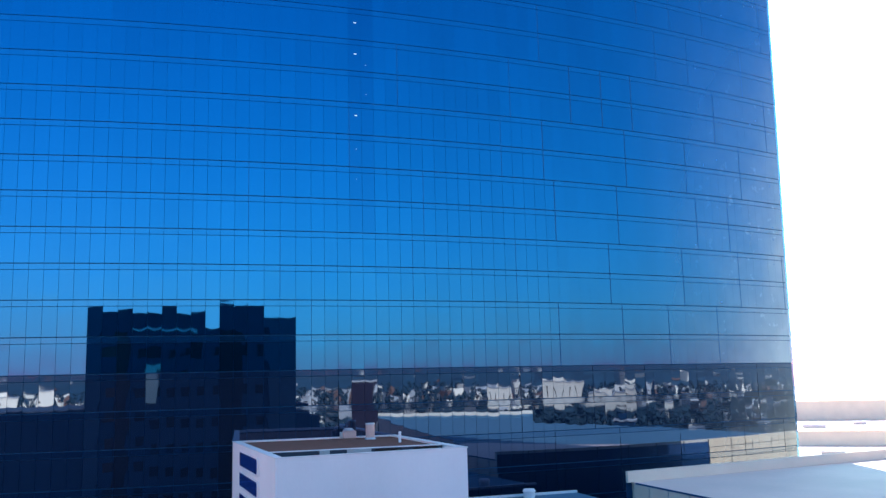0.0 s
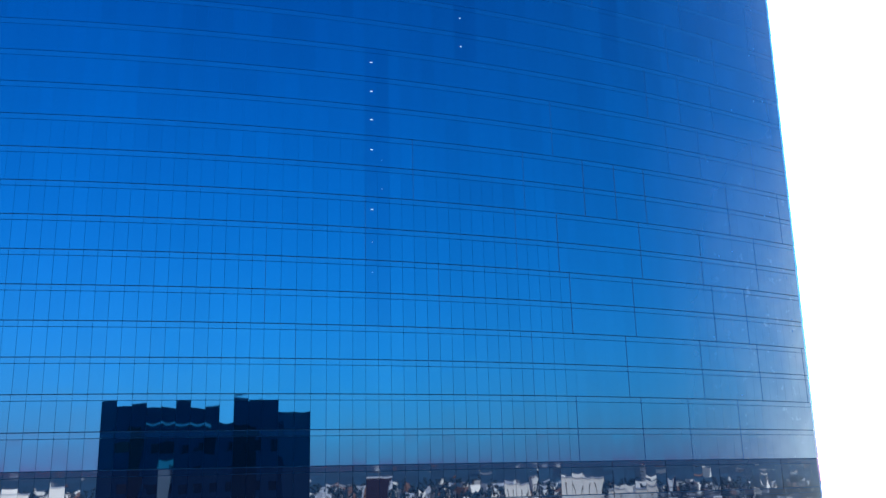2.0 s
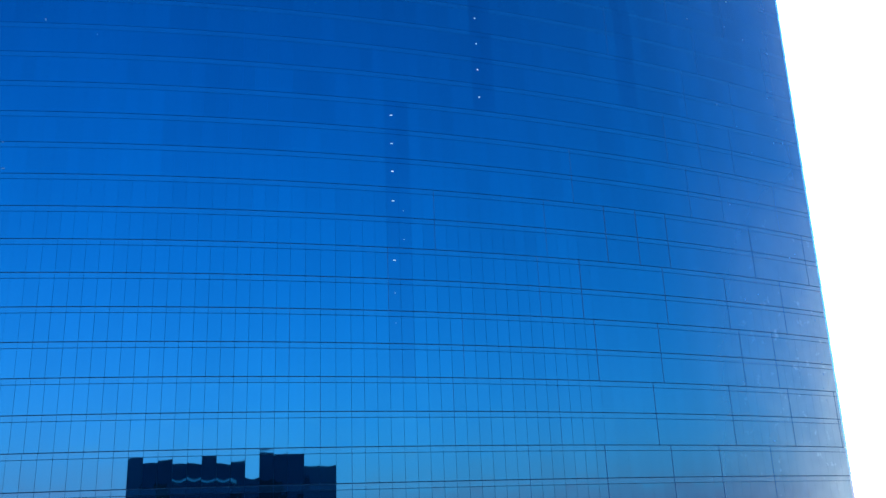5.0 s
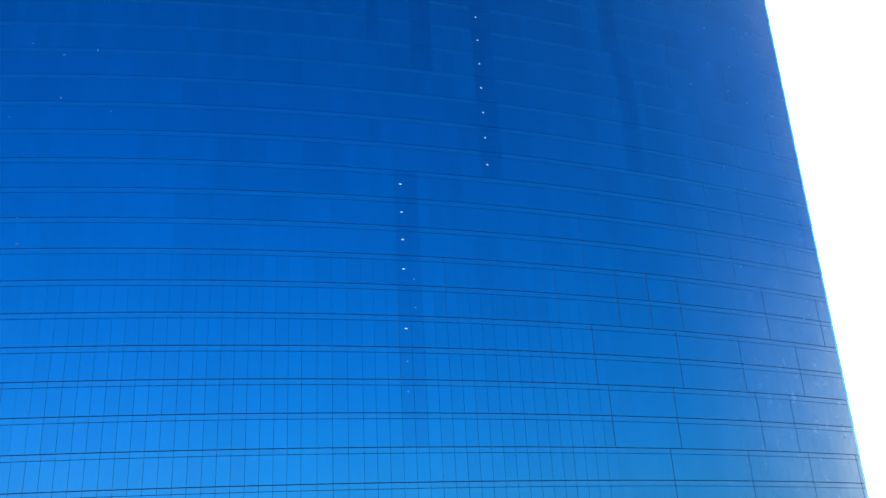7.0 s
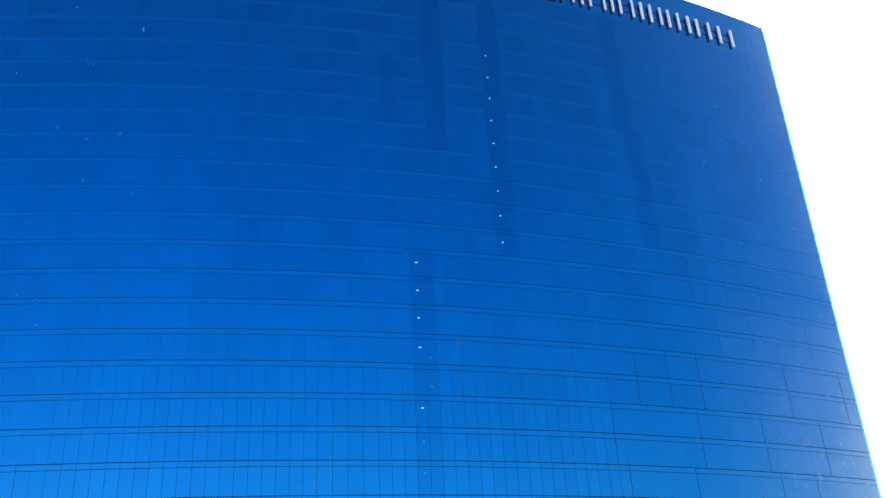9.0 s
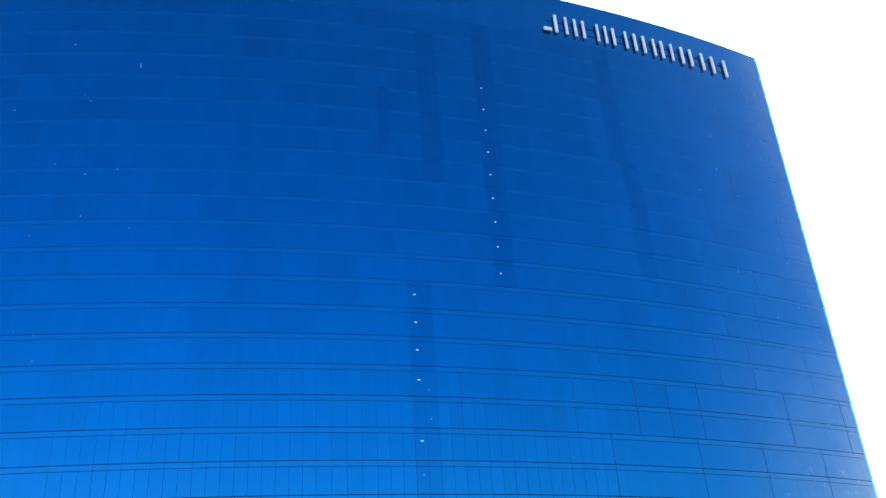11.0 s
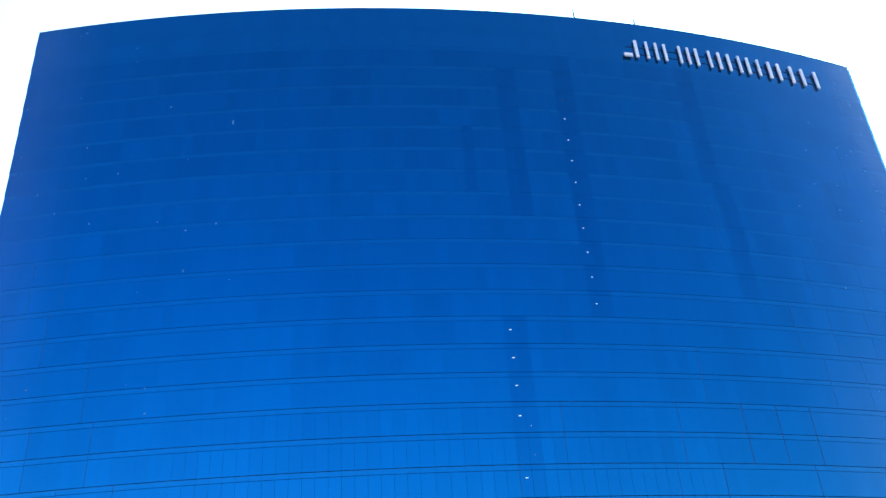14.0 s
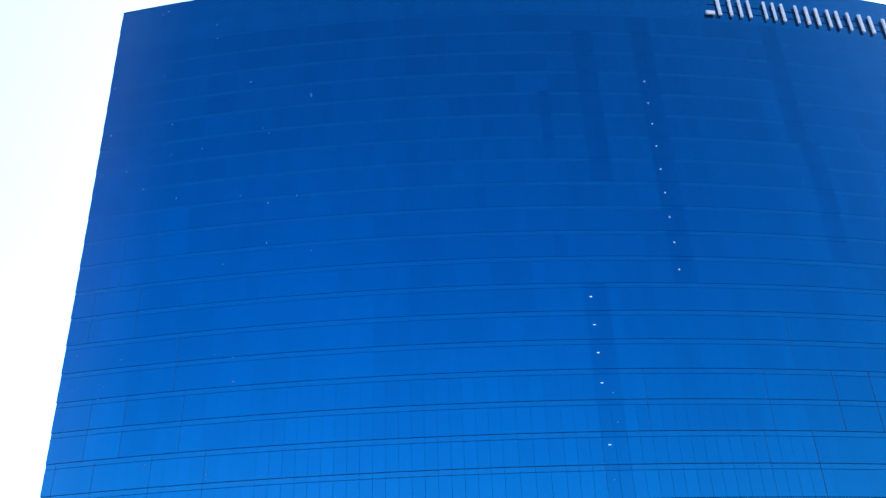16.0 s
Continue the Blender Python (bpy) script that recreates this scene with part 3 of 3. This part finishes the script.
# shade over the southern roof is painted: a blue-grey copy of the membrane
part("roof", prism([(42.0, 46.0), (46.0, 23.0), (53.0, -25.0), (95.0, -4.0), (79.0, 20.0), (88.0, 32.0), (92.0, 53.0), (93.0, 84.5), (76.0, 80.25), (57.0, 62.0)], 21.904, 22.0, shaded_membrane), podium, "blue-grey roof with shade in its colour")
part("roof_edge", prism([(34.56, 57.0), (34.6, 57.0), (34.6, 69.2), (34.56, 69.2)], 21.86, 22.0, dark_metal), podium, "thin dark roof edge")
part("parapet", prism([(34.0, 69.35), (93.0, 84.1), (93.0, 84.5), (34.0, 69.75)], 22.004, 22.9, cream_panel), podium, "cream parapet")
part("upstand", prism([(53.0, -25.0), (95.0, -4.0), (94.8, -3.6), (52.8, -24.6)], 22.004, 22.44, shaded_membrane), podium, "grey roof upstand")
part("parapet", prism([(53.0, -25.0), (95.0, -4.0), (94.8, -3.6), (52.8, -24.6)], 22.444, 23.1, city_render), podium, "cream white parapet")
for k in range(4):
    part("panel_joint", block(34.55, 34.597, 57.6 + 3.1 * k, 57.65 + 3.1 * k, 2, 21.85, zinc), podium)
for k in range(12):
    x = 38.0 + 4.6 * k
    part("panel_joint", block(x - 0.03, x + 0.03, 69.6 + 0.25 * (x - 33.4) + 0.04, 69.6 + 0.25 * (x - 33.4) + 0.09, 2, 22.85, black_gasket), podium)
part("tile_cladding", prism([(65.6, 77.654), (93.0, 84.504), (93.0, 84.55), (65.6, 77.7)], 2, 22.89, cream_tile), podium, "cream tile cladding")
part("curtain_wall", prism([(34.0, 69.754), (65.55, 77.642), (65.55, 77.69), (34.0, 69.80)], 2, 22.6, podium_glass), podium, "dark blue glazed wall")
for z in (21.9, 20.6, 19.3):
    part("wall_course", prism([(34.0, 69.802), (93.0, 84.552), (93.0, 84.58), (34.0, 69.83)], z, z + 0.05, black_gasket), podium)

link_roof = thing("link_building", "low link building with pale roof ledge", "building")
ledge = [(19.0, 50.0), (33.2, 50.0), (33.2, 78.4), (19.0, 77.2)]
part("wall", prism(ledge, 0, 20.3, podium_glass), link_roof, "dark blue glazed wall")
# this roof, too, has its shade in the blue-grey colour
part("roof", prism(ledge, 20.304, 20.4, shaded_membrane), link_roof, "blue-grey roof with shade in its colour")
part("parapet", prism([(19.0, 76.9), (33.2, 78.1), (33.2, 78.4), (19.0, 77.2)], 20.404, 20.6, coping_white), link_roof)
pipe = thing("roof_pipe", "short pale roof vent beside the ledge", "vent", at=(28.0, 76.5, 20.404))
part("pipe", tube(0.5, 0.5, 0, 0.55, coping_white, 16), pipe)
part("cap", tube(0.6, 0.45, 0.55, 0.75, coping_white, 16), pipe)

# ---- low roofs beyond the tower ----
def long_block(name, label, dist, depth, half, z1, wall_mat, az=40.0):
    ob = thing(name, label, "building")
    a = radians(az)
    ob.matrix_basis = Matrix.Translation((math.sin(a) * dist, math.cos(a) * dist, 0)) @ pose(0, 0, 0, 0, 0, -az)
    part("wall", block(-half, half, 0, depth, 0, z1 - 0.1, wall_mat), ob)
    part("roof", block(-half - 0.2, half + 0.2, -0.2, depth, z1 - 0.096, z1, membrane), ob)
    return ob


long_block("exhibition_hall", "long pale hall with flat roof", 262, 620, 150, 24.2, hall_wall)
long_block("hall_wing", "lower pale hall wing with white roof", 208, 53.5, 90, 19.2, hall_wall)
long_block("hall_annex", "low annex with sunlit white roof", 150, 57.5, 55, 16.2, membrane, 46)

def rooftop_unit(x, y, z, w, h):
    ob = thing("rooftop_unit", "pale sheet-metal ventilation unit on a flat roof", "vent", "rooftop units", at=(x, y, z))
    ob.rotation_euler = (0, 0, radians(-40))
    part("casing", block(-w / 2, w / 2, -1.2, 1.2, 0.2, h, coping_white, 0.08), ob)
    part("base", block(-w / 2 + 0.1, w / 2 - 0.1, -1.1, 1.1, 0, 0.2, zinc), ob)
    part("grille", block(-w / 2 + 0.3, w / 2 - 0.3, -1.26, -1.2, 0.5, h - 0.3, zinc), ob)


for az, dist, w in ((36.9, 222, 5.0), (39.3, 236, 3.0), (43.0, 228, 4.0)):
    rooftop_unit(math.sin(radians(az)) * dist, math.cos(radians(az)) * dist, 19.204, w, 0.75)
rooftop_unit(math.sin(radians(38.2)) * 186, math.cos(radians(38.2)) * 186, 16.204, 7.0, 0.6)

# ---- the dark hotel at the camera's back ----
hotel = thing("old_hotel", "dark brick hotel slab with stepped roof", "building")
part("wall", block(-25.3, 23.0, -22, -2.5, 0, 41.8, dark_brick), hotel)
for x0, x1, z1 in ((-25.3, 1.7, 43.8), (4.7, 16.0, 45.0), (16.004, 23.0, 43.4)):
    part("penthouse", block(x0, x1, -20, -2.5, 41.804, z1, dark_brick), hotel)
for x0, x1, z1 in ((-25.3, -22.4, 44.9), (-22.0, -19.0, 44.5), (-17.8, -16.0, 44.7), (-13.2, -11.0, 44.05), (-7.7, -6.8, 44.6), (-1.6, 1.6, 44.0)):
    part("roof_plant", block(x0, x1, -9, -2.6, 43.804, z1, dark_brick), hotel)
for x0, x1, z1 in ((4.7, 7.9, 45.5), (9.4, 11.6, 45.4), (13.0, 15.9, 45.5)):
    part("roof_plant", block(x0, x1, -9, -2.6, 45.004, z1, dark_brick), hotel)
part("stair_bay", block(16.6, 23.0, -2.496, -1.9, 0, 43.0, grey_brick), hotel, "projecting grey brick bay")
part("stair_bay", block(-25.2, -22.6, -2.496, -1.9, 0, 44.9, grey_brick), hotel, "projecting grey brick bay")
# flat dark strips stand in for the shade of two upright recesses
for x0, x1 in ((-19.2, -16.2), (5.0, 10.0)):
    part("recess_panel", block(x0, x1, -2.496, -2.44, 2, 41.0, window_dark), hotel, "dark upright strip painted as a recess's shade")
win = block(-0.8, 0.8, -0.03, 0.03, -0.75, 0.75, window_dark)
for k in range(9):
    for i in range(14):
        x = -23.3 + i * 3.4
        if x > 16 or x < -22 or -19.5 < x < -16 or 4.5 < x < 10.5:
            continue
        part("window", win, hotel, m=pose(x, -2.49, 4.5 + k * 4.1))
# a flat pale strip is added for a bright patch on the wall
part("pale_panel", block(-12.1, -9.6, -2.5, -2.3, 27.2, 35.6, pale_panel), hotel, "pale tall strip on the wall")
part("rail", block(-15.5, -0.5, -2.496, -2.42, 41.15, 41.42, coping_white), hotel, "white roof edge rail")
wing = thing("hotel_wing", "dark lower hotel wing", "building")
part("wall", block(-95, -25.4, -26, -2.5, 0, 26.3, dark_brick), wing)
part("roof", block(-95, -25.4, -26, -2.5, 26.304, 26.5, concrete), wing)
lobby = thing("hotel_annex", "dark brick annex beside the hotel", "building")
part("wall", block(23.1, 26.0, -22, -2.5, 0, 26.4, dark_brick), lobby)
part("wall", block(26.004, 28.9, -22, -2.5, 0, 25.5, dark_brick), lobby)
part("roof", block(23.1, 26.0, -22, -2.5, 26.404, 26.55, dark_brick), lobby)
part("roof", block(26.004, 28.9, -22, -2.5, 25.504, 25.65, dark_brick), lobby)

# ---- the city beyond, which the glass mirrors ----
crng = random.Random(11)


def city_block(x, y, w, d, h, turn, mat, label, name="city_building", bands=True, top=True):
    ob = thing(name, label, "building", "city buildings")
    ob.matrix_basis = pose(x, y, 0, 0, 0, turn)
    part("wall", block(-w / 2, w / 2, -d / 2, d / 2, 0, h, mat), ob)
    part("roof", block(-w / 2 - 0.3, w / 2 + 0.3, -d / 2 - 0.3, d / 2 + 0.3, h + 0.004, h + 0.5, concrete), ob)
    cut = crng.choice((0.0, 0.15, -0.2))
    for k in range(int(h / 4.4) if bands else 0):
        part("window_band", block(-w * 0.44, w * (0.26 + cut), d / 2 - 0.05, d / 2 + 0.06, 2.0 + k * 4.4, 2.9 + k * 4.4, window_dark), ob)
    if h > 9 and top:
        part("penthouse", block(-w * 0.2, w * 0.15, -d * 0.2, d * 0.3, h + 0.504, h + 2.6, mat), ob)
    return ob


for x, y, w, d, h, turn in ((360, -290, 44, 24, 24.5, 42), (295, -323, 26, 20, 22, 34), (389, -247, 40, 22, 17.5, 48), (408, -226, 16, 18, 20, 50)):
    office = city_block(x, y, w, d, h, turn, city_render, "white office block in winter sun", bands=False)
    for k in range(-2, 3):
        part("window_slot", block(k * w * 0.19 - 0.35, k * w * 0.19 + 0.35, d / 2 - 0.05, d / 2 + 0.06, h * 0.55, h - 2.5, window_dark), office)
city_block(-125, -330, 11, 14, 25, -18, city_render, "white office block in winter sun")
city_block(-162, -332, 30, 14, 23, -20, city_render, "long white office block in winter sun")
city_block(-141, -262, 24, 10, 14, -18, city_render, "low white block with a flat roof")
city_block(105, -205, 13, 14, 27.3, 17, old_brick, "dark red-brown brick tower block", bands=False, top=False)
mats = (concrete, brick, cream_panel, city_render, dark_brick)
words = ("grey concrete block", "red-brown brick block", "cream panelled block", "white rendered block", "dark brick block")
for i in range(130):
    az = radians(crng.uniform(-30, 80))
    dist = 230 + 1300 * crng.random() ** (1.2 if i < 80 else 0.6)
    k = crng.choices(range(5), (2, 2, 0.4, 0.4, 5) if az < radians(26) else (2, 2, 2, 3, 4) if i < 80 else (1, 0, 2, 6, 0))[0]
    h = crng.uniform(3.5, 10) + (2 if i >= 80 else 0) + (dist * 0.012 if crng.random() < 0.25 else 0)
    city_block(math.sin(az) * dist + 20, 80 - math.cos(az) * dist, crng.uniform(5, 15) * (0.6 if i >= 80 else 1), crng.uniform(5, 14), h, math.degrees(az) + crng.uniform(-35, 35), mats[k], words[k] + " among bare trees")

# bare winter trees: ragged clumps of twigs with branches that reach past them
OCTA = ((0, 2, 4), (2, 1, 4), (1, 3, 4), (3, 0, 4), (2, 0, 5), (1, 2, 5), (3, 1, 5), (0, 3, 5))


def grow(v, f, cx, cy, size, height, clumps, limbs, girth):
    for q in range(clumps):
        a, d = crng.uniform(0, 2 * math.pi), size * 0.62 * math.sqrt(crng.random())
        x, y, z = cx + d * math.cos(a), cy + d * math.sin(a), height * crng.uniform(0.3, 0.9)
        k, base = size * crng.uniform(0.35, 0.65), len(v)
        e = [k * crng.uniform(0.6, 1.3) for u in range(6)]
        v += [(x + e[0], y, z + 0.2 * k), (x - e[1], y, z), (x, y + e[2], z - 0.2 * k), (x, y - e[3], z), (x, y, z + e[4]), (x, y, z - e[5])]
        f += [tuple(base + u for u in face) for face in OCTA]
    for q in range(limbs + 1):
        a, reach = crng.uniform(0, 2 * math.pi), 0 if q == 0 else size * crng.uniform(0.4, 1.1)
        z0, z1 = (0, height * 0.8) if q == 0 else (height * crng.uniform(0.25, 0.6), height * crng.uniform(0.75, 1.15))
        g, base = girth * (1.4 if q == 0 else 0.7), len(v)
        v += [(cx + g, cy + g * 0.6, z0), (cx - g, cy + g * 0.6, z0), (cx, cy - g, z0), (cx + reach * math.cos(a), cy + reach * math.sin(a), z1)]
        f += [(base, base + 1, base + 3), (base + 1, base + 2, base + 3), (base + 2, base, base + 3)]


tv, tf = [], []
pv, pf = [], []
for i in range(4600):
    az = radians(crng.uniform(-32, 82))
    dist = 140 + 1500 * crng.random() ** 1.3
    cx, cy = math.sin(az) * dist + 20, 80 - math.cos(az) * dist
    if cy > -32 and cx < 140:
        continue
    height = crng.uniform(5, 12) + dist * 0.006 * crng.random()
    grow(tv, tf, cx, cy, crng.uniform(2.0, 4.5), height, 6, 5, 0.22)
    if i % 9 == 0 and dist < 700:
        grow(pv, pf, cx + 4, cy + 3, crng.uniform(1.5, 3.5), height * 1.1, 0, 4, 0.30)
for i in range(520):
    az, dist = radians(crng.uniform(26, 66)), crng.uniform(290, 345)
    grow(tv, tf, math.sin(az) * dist + 20, 80 - math.cos(az) * dist, crng.uniform(2.0, 4.0), crng.uniform(10, 17.5), 6, 5, 0.22)
tagged(new("bare_trees", solid(tv, tf, bark)), "leafless winter trees between the buildings, haze in their blue-grey colour", "trees", kind="stuff")
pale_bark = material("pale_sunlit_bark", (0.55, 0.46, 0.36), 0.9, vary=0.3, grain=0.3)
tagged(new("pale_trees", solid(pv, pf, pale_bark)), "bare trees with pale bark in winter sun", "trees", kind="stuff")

# the far town: low houses and sheds, too many to count
for name, mat, count, words in (("far_houses", city_render, 260, "far white and cream houses among bare trees"), ("far_sheds", concrete, 110, "far grey sheds and flat roofs among bare trees"),
                                ("far_terraces", brick, 150, "far red-brown brick terraces among bare trees")):
    fv, ff = [], []
    for i in range(count):
        az, dist = radians(crng.uniform(-32, 82)), 560 + 1150 * crng.random() ** 0.8
        if mat is city_render and az < radians(26) and i % 2:
            continue
        cx, cy, turn = math.sin(az) * dist + 20, 80 - math.cos(az) * dist, az + crng.uniform(-0.6, 0.6)
        w, d, h = crng.uniform(2, 7) * (0.6 + dist / 1200 if dist < 1300 else 0.7), crng.uniform(3, 8), crng.uniform(2.5, 5.5) + (dist * crng.uniform(0.001, 0.008) if dist < 1300 else 0.0)
        foot = max(0.0, 39.0 * (0.55 + (dist - 1300) / 1400) * min(1.0, (dist - 1300) / 300) - 3.0) if dist > 1300 else 0.0
        eaves, base, ca, sa = h * crng.choice((0.7, 1.0)), len(fv), math.cos(turn), math.sin(turn)
        for x, y, z in ((-w, -d, 0), (w, -d, 0), (w, d, 0), (-w, d, 0), (-w, -d, eaves), (w, -d, eaves), (w, d, eaves), (-w, d, eaves), (-w, 0, h), (w, 0, h)):
            fv.append((cx + ca * x - sa * y, cy + sa * x + ca * y, z + foot))
        ff += [tuple(base + q for q in face) for face in ((0, 1, 5, 4), (2, 3, 7, 6), (1, 2, 6, 9, 5), (3, 0, 4, 8, 7), (4, 5, 9, 8), (6, 7, 8, 9))]
    tagged(new(name, solid(fv, ff, mat)), words, "houses", kind="stuff")

# low wooded hills along the skyline
hv, hf = [], []
HA, HR = 240, 14
for i in range(HA + 1):
    a = radians(-40 + 130 * i / HA)
    ridge = 24.5 + 3 * math.sin(i * 0.11) + 2 * math.sin(i * 0.29 + 1) + crng.uniform(-1.5, 1.5)
    for j in range(HR + 1):
        d = 1300 + 100 * j
        z = ridge * (0.55 + j / HR) * (1.6 if j < HR else 0) * min(1, j / 3) + crng.uniform(-1.5, 1.5) - 2
        hv.append((math.sin(a) * d + 20, 80 - math.cos(a) * d, z))
for i in range(HA):
    for j in range(HR):
        q = i * (HR + 1) + j
        hf.append((q, q + HR + 1, q + HR + 2, q + 1))
# distance haze is put into the blue base colour of the hills
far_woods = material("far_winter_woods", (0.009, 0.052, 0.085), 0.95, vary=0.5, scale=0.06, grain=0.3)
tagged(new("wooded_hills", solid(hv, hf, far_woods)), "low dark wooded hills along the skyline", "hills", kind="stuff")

# ---- the panes nearest the camera, each of its own ----
for me, m in near_panes:
    part("glass_pane", me, tower, m=m)
for me, m in near_strips:
    part("spandrel_pane", me, tower, m=m)
